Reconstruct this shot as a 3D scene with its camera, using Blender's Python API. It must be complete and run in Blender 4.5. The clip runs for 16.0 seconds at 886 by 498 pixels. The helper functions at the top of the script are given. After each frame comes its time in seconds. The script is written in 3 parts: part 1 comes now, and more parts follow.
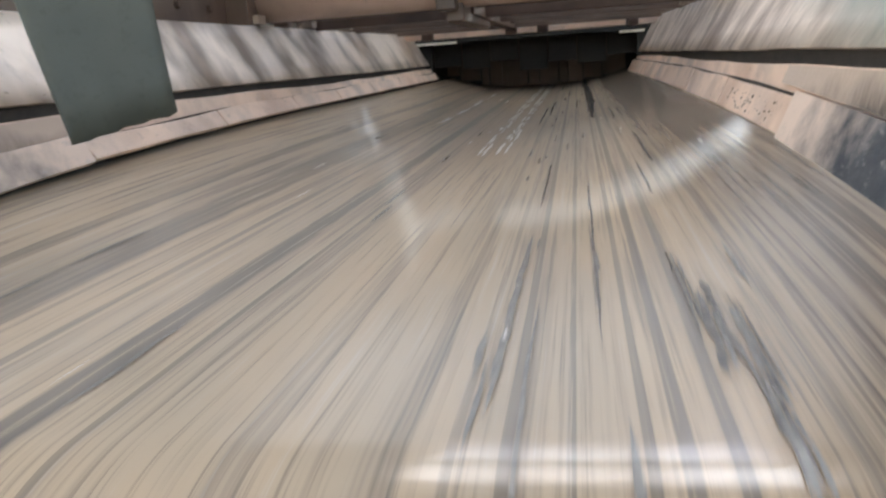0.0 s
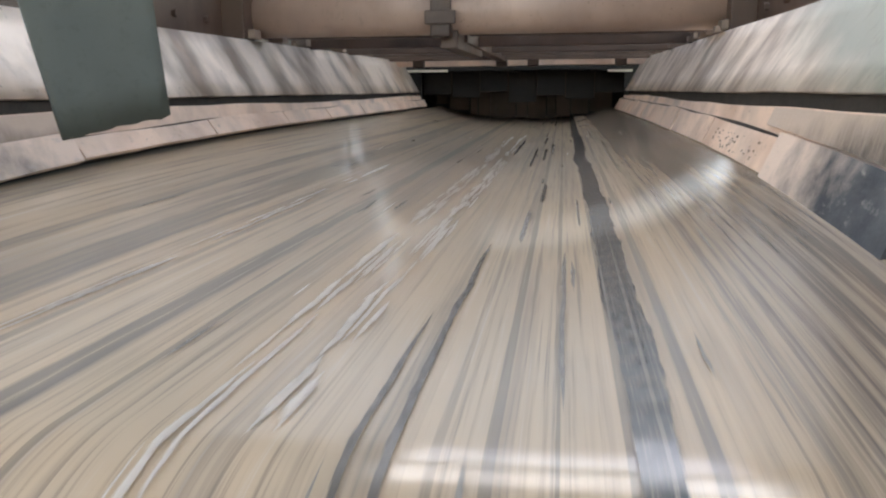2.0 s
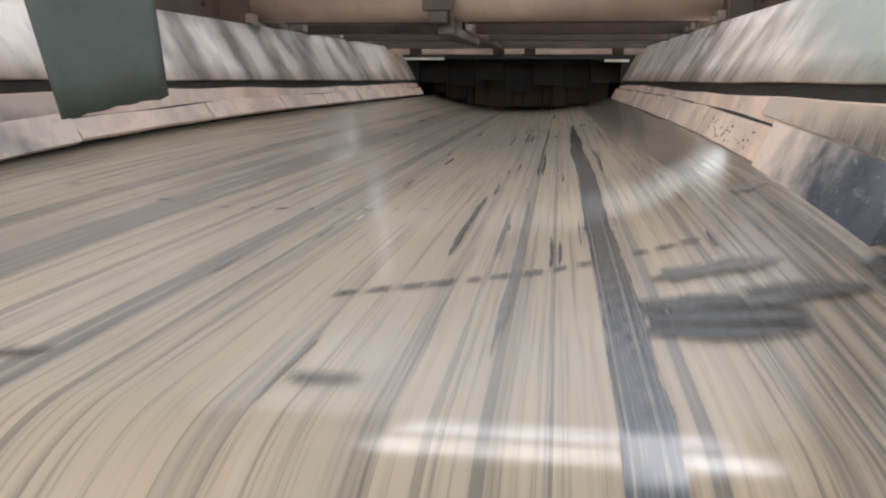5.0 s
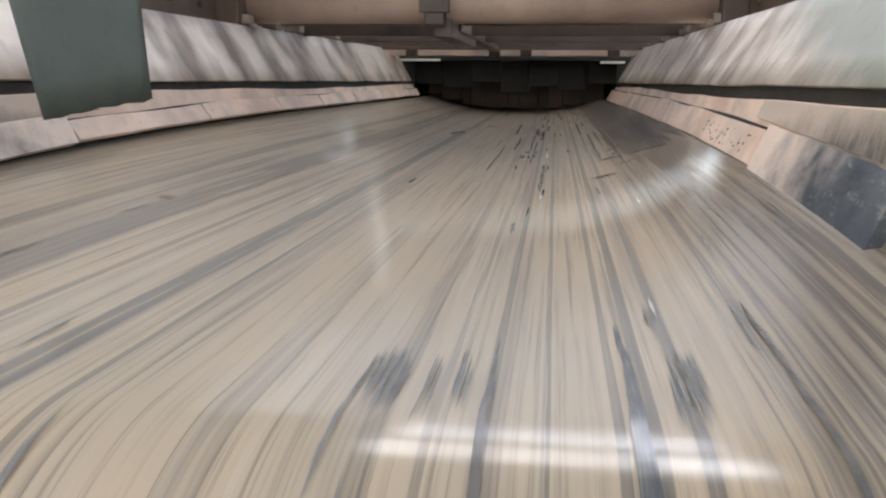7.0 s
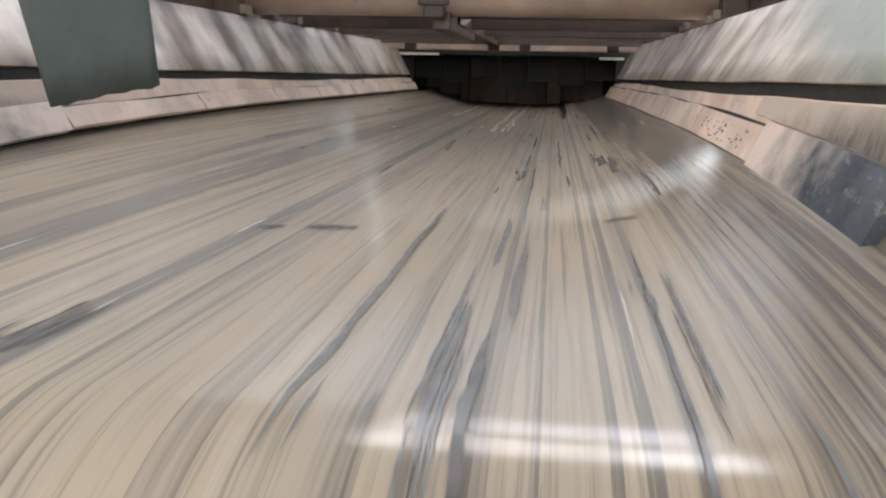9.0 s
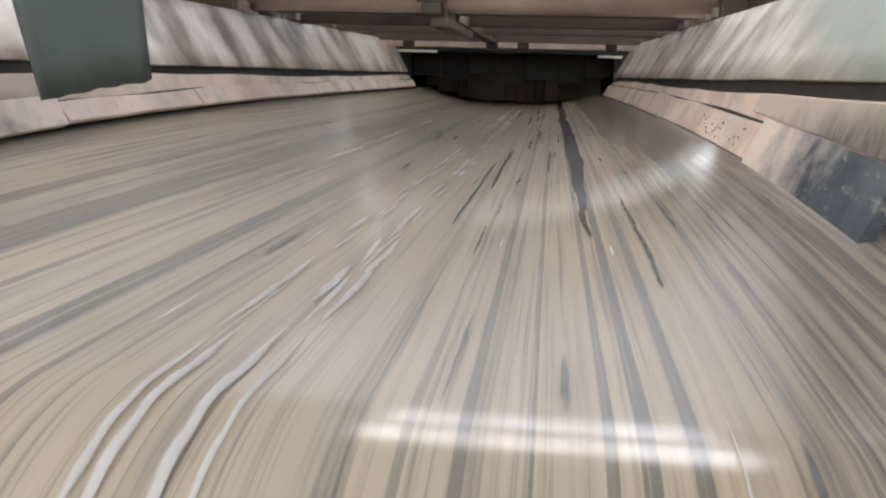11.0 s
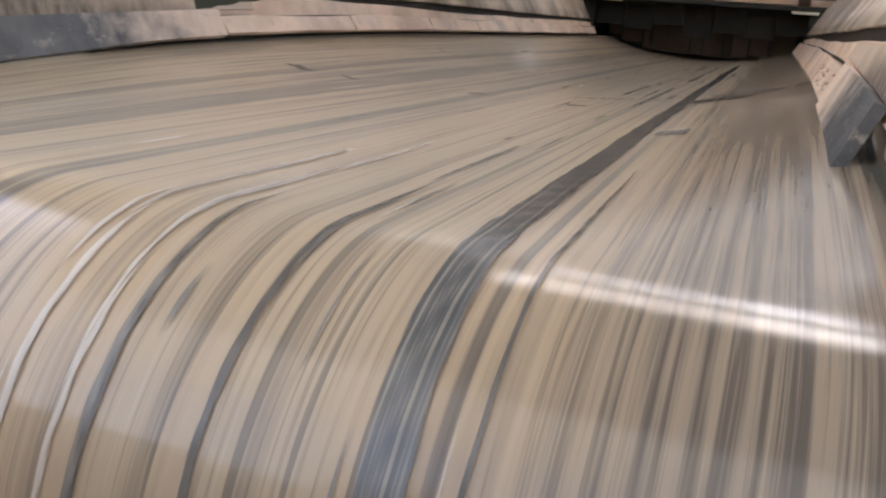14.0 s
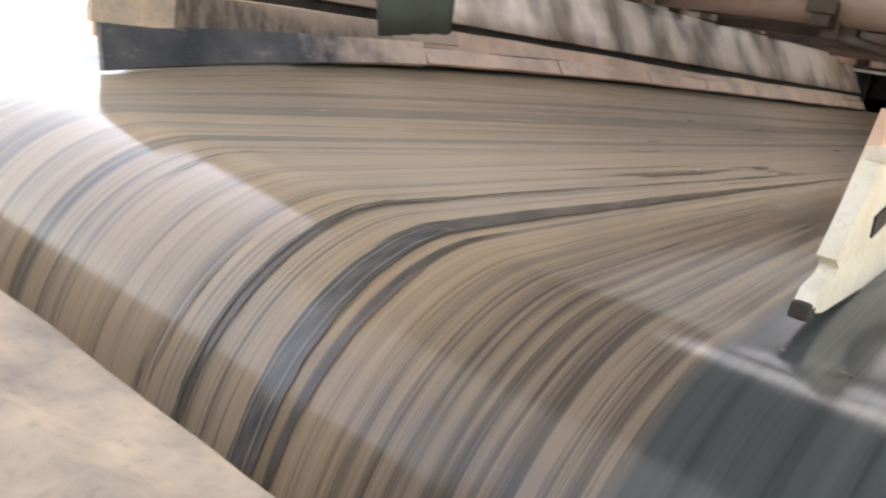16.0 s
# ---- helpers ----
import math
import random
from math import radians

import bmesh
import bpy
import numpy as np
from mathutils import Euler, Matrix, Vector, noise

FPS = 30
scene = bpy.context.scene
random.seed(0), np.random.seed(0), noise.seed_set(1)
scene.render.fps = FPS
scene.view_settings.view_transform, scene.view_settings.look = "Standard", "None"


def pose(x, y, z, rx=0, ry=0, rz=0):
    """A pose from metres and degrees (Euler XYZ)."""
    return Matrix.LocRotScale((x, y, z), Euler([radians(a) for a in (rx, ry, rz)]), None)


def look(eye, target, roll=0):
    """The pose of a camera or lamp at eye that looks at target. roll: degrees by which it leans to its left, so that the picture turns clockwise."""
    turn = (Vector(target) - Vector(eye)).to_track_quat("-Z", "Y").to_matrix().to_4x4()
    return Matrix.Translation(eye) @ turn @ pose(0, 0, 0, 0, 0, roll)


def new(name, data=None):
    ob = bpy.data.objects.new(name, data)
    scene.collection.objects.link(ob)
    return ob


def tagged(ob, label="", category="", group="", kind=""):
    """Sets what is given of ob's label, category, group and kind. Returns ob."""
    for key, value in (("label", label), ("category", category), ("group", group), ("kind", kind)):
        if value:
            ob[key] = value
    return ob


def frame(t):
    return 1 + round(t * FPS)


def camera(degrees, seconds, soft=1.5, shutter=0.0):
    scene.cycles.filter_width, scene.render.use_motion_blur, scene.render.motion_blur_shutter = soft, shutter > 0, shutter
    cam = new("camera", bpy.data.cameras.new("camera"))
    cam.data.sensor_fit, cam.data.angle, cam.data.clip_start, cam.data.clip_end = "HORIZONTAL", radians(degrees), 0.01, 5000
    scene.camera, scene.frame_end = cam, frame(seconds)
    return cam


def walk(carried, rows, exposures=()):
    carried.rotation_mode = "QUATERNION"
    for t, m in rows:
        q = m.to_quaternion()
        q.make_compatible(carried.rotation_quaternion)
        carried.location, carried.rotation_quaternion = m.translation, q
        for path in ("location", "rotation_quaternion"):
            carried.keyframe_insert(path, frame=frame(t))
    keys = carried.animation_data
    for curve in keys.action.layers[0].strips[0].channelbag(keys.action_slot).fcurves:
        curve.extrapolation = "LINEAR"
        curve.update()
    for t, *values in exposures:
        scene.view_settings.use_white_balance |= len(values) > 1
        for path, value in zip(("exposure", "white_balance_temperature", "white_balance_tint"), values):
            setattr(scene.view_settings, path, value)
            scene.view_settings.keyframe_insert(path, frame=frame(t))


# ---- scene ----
cam = camera(56.0, 16.0, soft=2.2, shutter=0.5)


def eye(x, y, z, yaw, pitch, roll):
    return pose(x, y, z, 90 + pitch, 0, yaw) @ pose(0, 0, 0, 0, 0, roll)


walk(cam, [
    (0.0, eye(0.256, -0.425, 0.206, 9.82, -12.66, -4.17)),
    (0.5, eye(0.253, -0.42, 0.202, 7.85, -10.72, -3.22)),
    (1.0, eye(0.247, -0.441, 0.201, 8.08, -10.91, -2.15)),
    (1.5, eye(0.246, -0.444, 0.197, 8.23, -10.82, -1.35)),
    (2.0, eye(0.247, -0.438, 0.193, 8.19, -10.75, -0.55)),
    (2.5, eye(0.246, -0.440, 0.192, 8.15, -10.94, -0.39)),
    (3.0, eye(0.244, -0.447, 0.191, 8.09, -11.14, -0.07)),
    (3.5, eye(0.245, -0.449, 0.191, 8.12, -11.25, -0.07)),
    (4.0, eye(0.245, -0.451, 0.189, 8.00, -11.46, -0.07)),
    (6.5, eye(0.248, -0.444, 0.187, 7.60, -11.51, 0.57)),
    (7.0, eye(0.245, -0.452, 0.190, 7.46, -11.44, 0.41)),
    (7.5, eye(0.245, -0.453, 0.190, 7.41, -11.44, 0.41)),
    (8.0, eye(0.246, -0.453, 0.190, 7.30, -11.65, 0.41)),
    (8.5, eye(0.248, -0.444, 0.189, 7.33, -11.73, 0.73)),
    (9.0, eye(0.247, -0.446, 0.185, 7.23, -11.77, 1.21)),
    (11.5, eye(0.248, -0.444, 0.180, 6.93, -11.92, 1.69)),
    (12.0, eye(0.247, -0.449, 0.177, 6.74, -11.94, 2.02)),
    (12.5, eye(0.254, -0.435, 0.175, 7.20, -12.21, 2.00)),
    (13.0, eye(0.274, -0.484, 0.171, 9.80, -13.30, 2.15)),
    (13.5, eye(0.338, -0.563, 0.156, 15.60, -14.50, 2.65)),
    (14.0, eye(0.470, -0.562, 0.158, 20.36, -15.81, 4.38)),
    (14.5, eye(0.483, -0.573, 0.149, 22.85, -15.84, 5.75)),
    (15.0, eye(0.608, -0.590, 0.170, 26.80, -16.29, 8.60)),
    (15.5, eye(0.698, -0.580, 0.161, 32.50, -14.95, 8.50)),
    (16.0, eye(0.752, -0.574, 0.171, 39.00, -14.72, 9.40)),
], [(0.0, 3.02, 8800, 20), (12.6, 3.02, 8800, 20), (14.0, 2.92, 9900, 25), (16.0, 2.72, 10300, 25)])

# ---- light: hazy daylight from the open side and a gap in the added roof ----
world = bpy.data.worlds.new("hazy_sky")
scene.world = world
world.use_nodes = True
wn, wl = world.node_tree.nodes, world.node_tree.links
sky = wn.new("ShaderNodeTexSky")
sky.sky_type, sky.sun_disc = "NISHITA", False
sky.sun_elevation, sky.sun_rotation = radians(54), radians(-3)
sky.air_density, sky.dust_density = 1.2, 0.5
wl.new(sky.outputs[0], wn["Background"].inputs[0])
wn["Background"].inputs[1].default_value = 0.15
sun = new("sun", bpy.data.lights.new("sun", "SUN"))
sun.data.energy, sun.data.angle, sun.data.color = 0.38, radians(40), (0.52, 0.77, 1.0)
sun.matrix_world = look((-0.2, 5.0, 7.0), (0, 0, 0))


# ---- materials ----
class Mat:
    """A small node builder."""

    def __init__(self, name, rough=0.6, metal=0.0, spec=0.5):
        self.m = bpy.data.materials.new(name)
        self.m.use_nodes = True
        self.n, self.l = self.m.node_tree.nodes, self.m.node_tree.links
        self.b = self.n["Principled BSDF"]
        self.b.inputs["Roughness"].default_value = rough
        self.b.inputs["Metallic"].default_value = metal
        self.b.inputs["Specular IOR Level"].default_value = spec

    def put(self, value, socket):
        if isinstance(value, bpy.types.NodeSocket):
            self.l.new(value, socket)
        else:
            socket.default_value = value

    def coord(self, scale=(1, 1, 1), kind="Object", turn=(0, 0, 0)):
        c = self.n.new("ShaderNodeTexCoord")
        g = self.n.new("ShaderNodeMapping")
        g.inputs["Scale"].default_value = scale
        g.inputs["Rotation"].default_value = turn
        self.l.new(c.outputs[kind], g.inputs["Vector"])
        return g.outputs[0]

    def noise(self, where, scale, detail=4, rough=0.6):
        k = self.n.new("ShaderNodeTexNoise")
        self.l.new(where, k.inputs["Vector"])
        k.inputs["Scale"].default_value, k.inputs["Detail"].default_value = scale, detail
        k.inputs["Roughness"].default_value = rough
        return k.outputs["Fac"]

    def ramp(self, fac, *stops):
        r = self.n.new("ShaderNodeValToRGB")
        e = r.color_ramp.elements
        while len(e) < len(stops):
            e.new(0.5)
        for k, (p, c) in zip(e, stops):
            k.position, k.color = p, (c, c, c, 1) if isinstance(c, (int, float)) else (*c, 1)
        self.l.new(fac, r.inputs[0])
        return r.outputs[0]

    def mix(self, fac, a, b, how="MIX"):
        x = self.n.new("ShaderNodeMix")
        x.data_type, x.blend_type = "RGBA", how
        self.put(fac, x.inputs[0])
        self.put((*a, 1) if isinstance(a, tuple) else a, x.inputs[6])
        self.put((*b, 1) if isinstance(b, tuple) else b, x.inputs[7])
        return x.outputs[2]

    def maths(self, op, a, b=0.0, clamp=False):
        x = self.n.new("ShaderNodeMath")
        x.operation, x.use_clamp = op, clamp
        self.put(a, x.inputs[0])
        self.put(b, x.inputs[1])
        return x.outputs[0]

    def split(self, where):
        x = self.n.new("ShaderNodeSeparateXYZ")
        self.l.new(where, x.inputs[0])
        return x.outputs

    def done(self, colour, rough=None, bump=None, strength=0.3, dist=0.004):
        self.put((*colour, 1) if isinstance(colour, tuple) else colour, self.b.inputs["Base Color"])
        if rough is not None:
            self.put(rough, self.b.inputs["Roughness"])
        if bump is not None:
            k = self.n.new("ShaderNodeBump")
            k.inputs["Strength"].default_value, k.inputs["Distance"].default_value = strength, dist
            self.l.new(bump, k.inputs["Height"])
            self.l.new(k.outputs[0], self.b.inputs["Normal"])
        return self.m


def belt_material():
    k = Mat("dusty_belt_rubber")
    uv = k.coord(kind="UV")
    u, v, _ = k.split(uv)
    wide = k.noise(k.coord((1, 0.03, 1), "UV"), 7, 3)
    mid = k.noise(k.coord((1, 0.02, 1), "UV"), 26, 4, 0.65)
    fine = k.noise(k.coord((1, 0.012, 1), "UV"), 120, 4, 0.7)
    cloud = k.noise(k.coord((1, 0.25, 1), "UV"), 4, 4)
    drift = k.noise(k.coord((0.15, 1.5, 1), "UV"), 4, 2)
    dust = k.mix(k.ramp(wide, (0.35, 0.0), (0.65, 1.0)), (0.45, 0.322, 0.217), (0.34, 0.272, 0.203))
    dust = k.mix(k.ramp(cloud, (0.4, 0.0), (0.7, 1.0)), dust, (0.48, 0.33, 0.205))
    worn = k.mix(k.ramp(mid, (0.50, 0.0), (0.64, 0.58)), dust, (0.15, 0.12, 0.10))
    worn = k.mix(k.ramp(fine, (0.52, 0.0), (0.66, 0.65)), worn, (0.11, 0.09, 0.075))
    worn = k.mix(k.ramp(fine, (0.28, 0.5), (0.42, 0.0)), worn, (0.50, 0.45, 0.39))
    # dark lanes rubbed clean of dust
    for at, half, deep in ((0.306, 0.0045, 0.7), (0.287, 0.003, 0.6), (0.211, 0.0035, 0.6), (0.181, 0.003, 0.45), (0.246, 0.0025, 0.6), (0.331, 0.004, 0.6), (0.39, 0.003, 0.6),
                           (0.417, 0.0025, 0.5), (0.459, 0.003, 0.5), (0.489, 0.006, 0.4), (0.51, 0.003, 0.5), (-0.105, 0.014, 0.75), (-0.05, 0.003, 0.5),
                           (-0.30, 0.03, 0.5), (0.149, 0.006, 0.35), (-0.2, 0.006, 0.5), (-0.4, 0.012, 0.45)):
        d = k.maths("ABSOLUTE", k.maths("SUBTRACT", u, at))
        d = k.maths("ADD", d, k.maths("MULTIPLY", k.maths("SUBTRACT", drift, 0.5), half * 0.7))
        lane = k.maths("MULTIPLY", k.maths("SUBTRACT", 1.0, k.maths("DIVIDE", k.maths("SUBTRACT", d, half * 0.85), half * 0.3, True), True), deep)
        lane = k.maths("MULTIPLY", lane, k.ramp(fine, (0.36, 0.35), (0.44, 1.0)))
        worn = k.mix(lane, worn, (0.075, 0.068, 0.062))
    # thin crowded scratches towards one margin, darkened there for the skirt lip's shade
    edge = k.ramp(k.maths("ADD", u, k.maths("MULTIPLY", wide, 0.08)), (0.36, 0.0), (0.48, 0.85))
    worn = k.mix(edge, worn, k.mix(k.ramp(fine, (0.43, 0.0), (0.57, 1.0)), (0.25, 0.19, 0.142), (0.085, 0.070, 0.060)))
    # the margins run outside the skirts and stay bare rubber
    side = k.maths("ADD", k.maths("ABSOLUTE", u), k.maths("MULTIPLY", mid, 0.03))
    bare = k.ramp(side, (0.575, 0.0), (0.59, 1.0))
    rubber = k.mix(k.ramp(mid, (0.4, 0.0), (0.62, 1.0)), (0.05, 0.060, 0.060), (0.10, 0.115, 0.113))
    colour = k.mix(bare, worn, rubber)
    rough = k.maths("ADD", k.maths("MULTIPLY", mid, 0.14), 0.09)
    grit = k.noise(k.coord((1, 0.05, 1), "UV"), 220, 3)
    k.b.inputs["Specular IOR Level"].default_value = 0.4
    k.put(k.maths("MULTIPLY", k.maths("SUBTRACT", 1.0, k.maths("MAXIMUM", edge, bare)), 0.27), k.b.inputs["Sheen Weight"])
    k.b.inputs["Sheen Roughness"].default_value = 0.4
    k.b.inputs["Sheen Tint"].default_value = (1.0, 0.9, 0.8, 1)
    return k.done(colour, rough, grit, 0.05, 0.001)


def steel_material(name, base, stain, rust, rough=0.45, metal=0.0, lean=0.0, stretch=0.3, size=5.0):
    """Bare plate with dust, slanting rub marks and rust."""
    k = Mat(name, metal=metal)
    slant = k.coord((1, 1, stretch), turn=(lean, 0, 0))
    rub = k.noise(slant, size, 3, 0.55)
    small = k.noise(slant, size * 6, 4, 0.7)
    blot = k.noise(k.coord(), 3.5, 5)
    c = k.mix(k.ramp(rub, (0.42, 0.0), (0.66, 1.0)), base, stain)
    c = k.mix(k.ramp(blot, (0.5, 0.0), (0.68, 0.7)), c, rust)
    c = k.mix(k.ramp(small, (0.58, 0.0), (0.78, 0.4)), c, (0.12, 0.10, 0.09))
    pits = k.noise(k.coord(), 90, 2)
    c = k.mix(k.ramp(pits, (0.70, 0.0), (0.74, 0.7)), c, (0.07, 0.055, 0.05))
    r = k.maths("ADD", k.maths("MULTIPLY", rub, 0.3), rough - 0.15)
    return k.done(c, r, rub, 0.35, 0.006)


def grimy_material():
    """Plate with dust lying along its upper half and fuzzy grime below."""
    k = Mat("grimy_dusted_steel", 0.7)
    x, y, z = k.split(k.coord())
    fuzz = k.noise(k.coord((1, 1, 0.25)), 55, 4, 0.7)
    big = k.noise(k.coord(), 7, 4)
    c = k.mix(k.ramp(fuzz, (0.38, 0.0), (0.62, 1.0)), (0.24, 0.19, 0.155), (0.10, 0.075, 0.06))
    level = k.maths("ADD", k.maths("MULTIPLY", z, 6.0), k.maths("MULTIPLY", y, 0.6))
    level = k.maths("ADD", level, k.maths("MULTIPLY", big, 0.5))
    c = k.mix(k.ramp(k.maths("MULTIPLY", level, 0.5), (0.66, 0.0), (0.80, 1.0)), c, (0.50, 0.385, 0.31))
    return k.done(c, None, fuzz, 0.5, 0.003)


def plain_material(name, a, b, scale=12, rough=0.6, metal=0.0, bump=0.3):
    k = Mat(name, metal=metal)
    big, small = k.noise(k.coord(), scale, 5), k.noise(k.coord(), scale * 8, 4)
    c = k.mix(k.ramp(big, (0.35, 0.0), (0.68, 1.0)), a, b)
    c = k.mix(k.ramp(small, (0.55, 0.0), (0.75, 0.4)), c, tuple(v * 0.5 for v in a))
    return k.done(c, k.maths("ADD", k.maths("MULTIPLY", small, 0.25), rough - 0.12), small, bump, 0.002)


def painted_plate():
    k = Mat("plate_with_old_paint")
    slant = k.coord((1, 1, 0.22), turn=(-0.6, 0, 0))
    rub, small = k.noise(slant, 9, 5), k.noise(slant, 40, 4, 0.7)
    c = k.mix(k.ramp(rub, (0.38, 0.0), (0.66, 1.0)), (0.80, 0.69, 0.60), (0.34, 0.26, 0.215))
    x, y, z = k.split(k.coord())
    edge = k.maths("SUBTRACT", k.maths("MULTIPLY", z, 4.0), y)
    edge = k.maths("ADD", edge, k.maths("MULTIPLY", k.noise(k.coord(), 7, 4), 0.5))
    c = k.mix(k.ramp(edge, (0.12, 0.0), (0.5, 1.0)), c, (0.32, 0.33, 0.29))
    c = k.mix(k.ramp(small, (0.56, 0.0), (0.75, 0.4)), c, (0.12, 0.10, 0.09))
    return k.done(c, k.maths("ADD", k.maths("MULTIPLY", rub, 0.3), 0.28), small, 0.2, 0.002)


def lip_material():
    """Scuffed rubber, caked with dust away from the pulley."""
    k = Mat("blue_grey_rubber")
    x, y, z = k.split(k.coord())
    big, small = k.noise(k.coord(), 9, 5), k.noise(k.coord((1, 0.4, 1)), 60, 4, 0.7)
    c = k.mix(k.ramp(big, (0.35, 0.0), (0.7, 1.0)), (0.03, 0.037, 0.046), (0.12, 0.125, 0.13))
    cake = k.maths("ADD", y, k.maths("MULTIPLY", k.maths("SUBTRACT", big, 0.5), 0.7))
    c = k.mix(k.ramp(cake, (0.50, 0.0), (0.80, 1.0)), c, (0.72, 0.55, 0.45))
    c = k.mix(k.ramp(small, (0.58, 0.0), (0.72, 0.5)), c, (0.40, 0.36, 0.33))
    return k.done(c, k.maths("ADD", k.maths("MULTIPLY", small, 0.3), 0.4), small, 0.4, 0.002)


def lane_material():
    """Bare rubber crossed by fine dusty scratches."""
    k = Mat("bare_rubber_lane", 0.18)
    fine, soft = k.noise(k.coord((1, 0.02, 1)), 230, 3, 0.6), k.noise(k.coord((1, 0.05, 1)), 60, 2)
    c = k.mix(k.ramp(soft, (0.4, 0.0), (0.6, 1.0)), (0.075, 0.077, 0.077), (0.13, 0.127, 0.12))
    c = k.mix(k.ramp(fine, (0.5, 0.0), (0.62, 0.75)), c, (0.30, 0.26, 0.215))
    return k.done(c)


BELT = belt_material()
OLD_PAINT = painted_plate()
PLATE = steel_material("rubbed_steel_plate", (0.84, 0.72, 0.63), (0.22, 0.17, 0.14), (0.50, 0.34, 0.24), 0.4, 0.1, -0.6)
STRIP = steel_material("dusty_pink_steel", (0.78, 0.56, 0.43), (0.48, 0.38, 0.32), (0.70, 0.42, 0.28), 0.55, 0.0, 0.0, 1.0, 7.0)
GRIMY = grimy_material()
RUBBER = lip_material()
# near black for small rubber parts and for gaps where shade falls
NEAR_BLACK = plain_material("near_black_gaps_and_rubber", (0.022, 0.019, 0.017), (0.045, 0.037, 0.032), 20, 0.8)
GREEN = plain_material("grey_green_rubber", (0.036, 0.046, 0.040), (0.052, 0.062, 0.053), 9, 0.6)
BROWN = steel_material("brown_oxide_steel", (0.085, 0.048, 0.034), (0.05, 0.029, 0.022), (0.12, 0.075, 0.055), 0.5)
PIPE = steel_material("dusty_pipe_steel", (0.44, 0.31, 0.25), (0.33, 0.23, 0.19), (0.27, 0.17, 0.13), 0.4)
DARK = plain_material("near_black_shade_steel", (0.010, 0.010, 0.010), (0.02, 0.019, 0.018), 8, 0.8)
CREAM = plain_material("chipped_cream_paint", (0.80, 0.77, 0.66), (0.66, 0.60, 0.47), 25, 0.5)
DUSTY = plain_material("dust_caked_steel", (0.72, 0.56, 0.41), (0.36, 0.31, 0.27), 14, 0.9, 0.0, 1.0)
GRIME = steel_material("grimy_brown_steel", (0.25, 0.185, 0.15), (0.17, 0.13, 0.11), (0.22, 0.15, 0.115), 0.6)
CONCRETE = plain_material("site_ground", (0.42, 0.37, 0.30), (0.34, 0.30, 0.25), 2, 0.9)
SHEET = plain_material("added_shade_sheet", (0.22, 0.20, 0.18), (0.16, 0.145, 0.13), 3, 0.6)


def translucent_sheet(name, through_light):
    k = Mat(name, 0.5)
    t = k.n.new("ShaderNodeBsdfTranslucent")
    t.inputs[0].default_value = (0.92, 0.90, 0.86, 1)
    m = k.n.new("ShaderNodeMixShader")
    m.inputs[0].default_value = through_light
    k.l.new(k.b.outputs[0], m.inputs[1])
    k.l.new(t.outputs[0], m.inputs[2])
    k.l.new(m.outputs[0], k.n["Material Output"].inputs[0])
    return k.done((0.55, 0.52, 0.46))


# Two strengths of an invented sheet: more or less light let through.
MILKY = translucent_sheet("added_milky_sheet", 0.8)
DIM_MILKY = translucent_sheet("added_dim_milky_sheet", 0.5)
SCUFF = plain_material("bare_rubber_scuff", (0.085, 0.077, 0.068), (0.15, 0.132, 0.115), 40, 0.25, 0.0, 0.05)
BLACK = plain_material("bare_black_rubber", (0.025, 0.026, 0.026), (0.06, 0.057, 0.052), 40, 0.25, 0.0, 0.05)
LANE = lane_material()
RUBBED = plain_material("thinly_rubbed_dust", (0.16, 0.148, 0.135), (0.23, 0.205, 0.175), 40, 0.25, 0.0, 0.05)
CHALK = plain_material("pale_dust_streak", (0.54, 0.48, 0.41), (0.40, 0.34, 0.28), 70, 0.35, 0.0, 0.05)
for dull in (SCUFF, BLACK, RUBBED, CHALK):
    dull.node_tree.nodes["Principled BSDF"].inputs["Specular IOR Level"].default_value = 0.4


# ---- building helpers ----
def part(name, bm, material, parent=None, label="", smooth=False):
    me = bpy.data.meshes.new(name)
    bmesh.ops.recalc_face_normals(bm, faces=bm.faces)
    bm.to_mesh(me)
    bm.free()
    me.materials.append(material)
    if smooth:
        for p in me.polygons:
            p.use_smooth = True
    ob = new(name, me)
    if parent is not None:
        ob.parent = parent
    if label:
        tagged(ob, label)
    return ob


def thing(name, label, category, group="", kind=""):
    return tagged(new(name), label, category, group, kind)


def box(bm, x0, x1, y0, y1, z0, z1, bevel=0.0, turn=None):
    made = bmesh.ops.create_cube(bm, size=1)["verts"]
    m = Matrix.Translation(((x0 + x1) / 2, (y0 + y1) / 2, (z0 + z1) / 2)) @ (turn or Matrix()) @ Matrix.Diagonal((x1 - x0, y1 - y0, z1 - z0, 1))
    bmesh.ops.transform(bm, matrix=m, verts=made)
    if bevel:
        edges = {e for v in made for e in v.link_edges}
        bmesh.ops.bevel(bm, geom=list(edges), offset=bevel, segments=2, affect="EDGES", profile=0.6)
    return bm


def rod(bm, a, b, r, n=20):
    a, b = Vector(a), Vector(b)
    m = Matrix.Translation((a + b) / 2) @ (b - a).to_track_quat("Z", "Y").to_matrix().to_4x4()
    bmesh.ops.create_cone(bm, cap_ends=True, segments=n, radius1=r, radius2=r, depth=(b - a).length, matrix=m)
    return bm


def sheet(rows, thick):
    """A plate from rows of points, thickened along its normals."""
    bm = bmesh.new()
    grid = [[bm.verts.new(p) for p in row] for row in rows]
    for a, b in zip(grid, grid[1:]):
        for i in range(len(a) - 1):
            bm.faces.new((a[i], a[i + 1], b[i + 1], b[i]))
    bmesh.ops.recalc_face_normals(bm, faces=bm.faces)
    bmesh.ops.solidify(bm, geom=bm.faces[:], thickness=thick)
    return bm


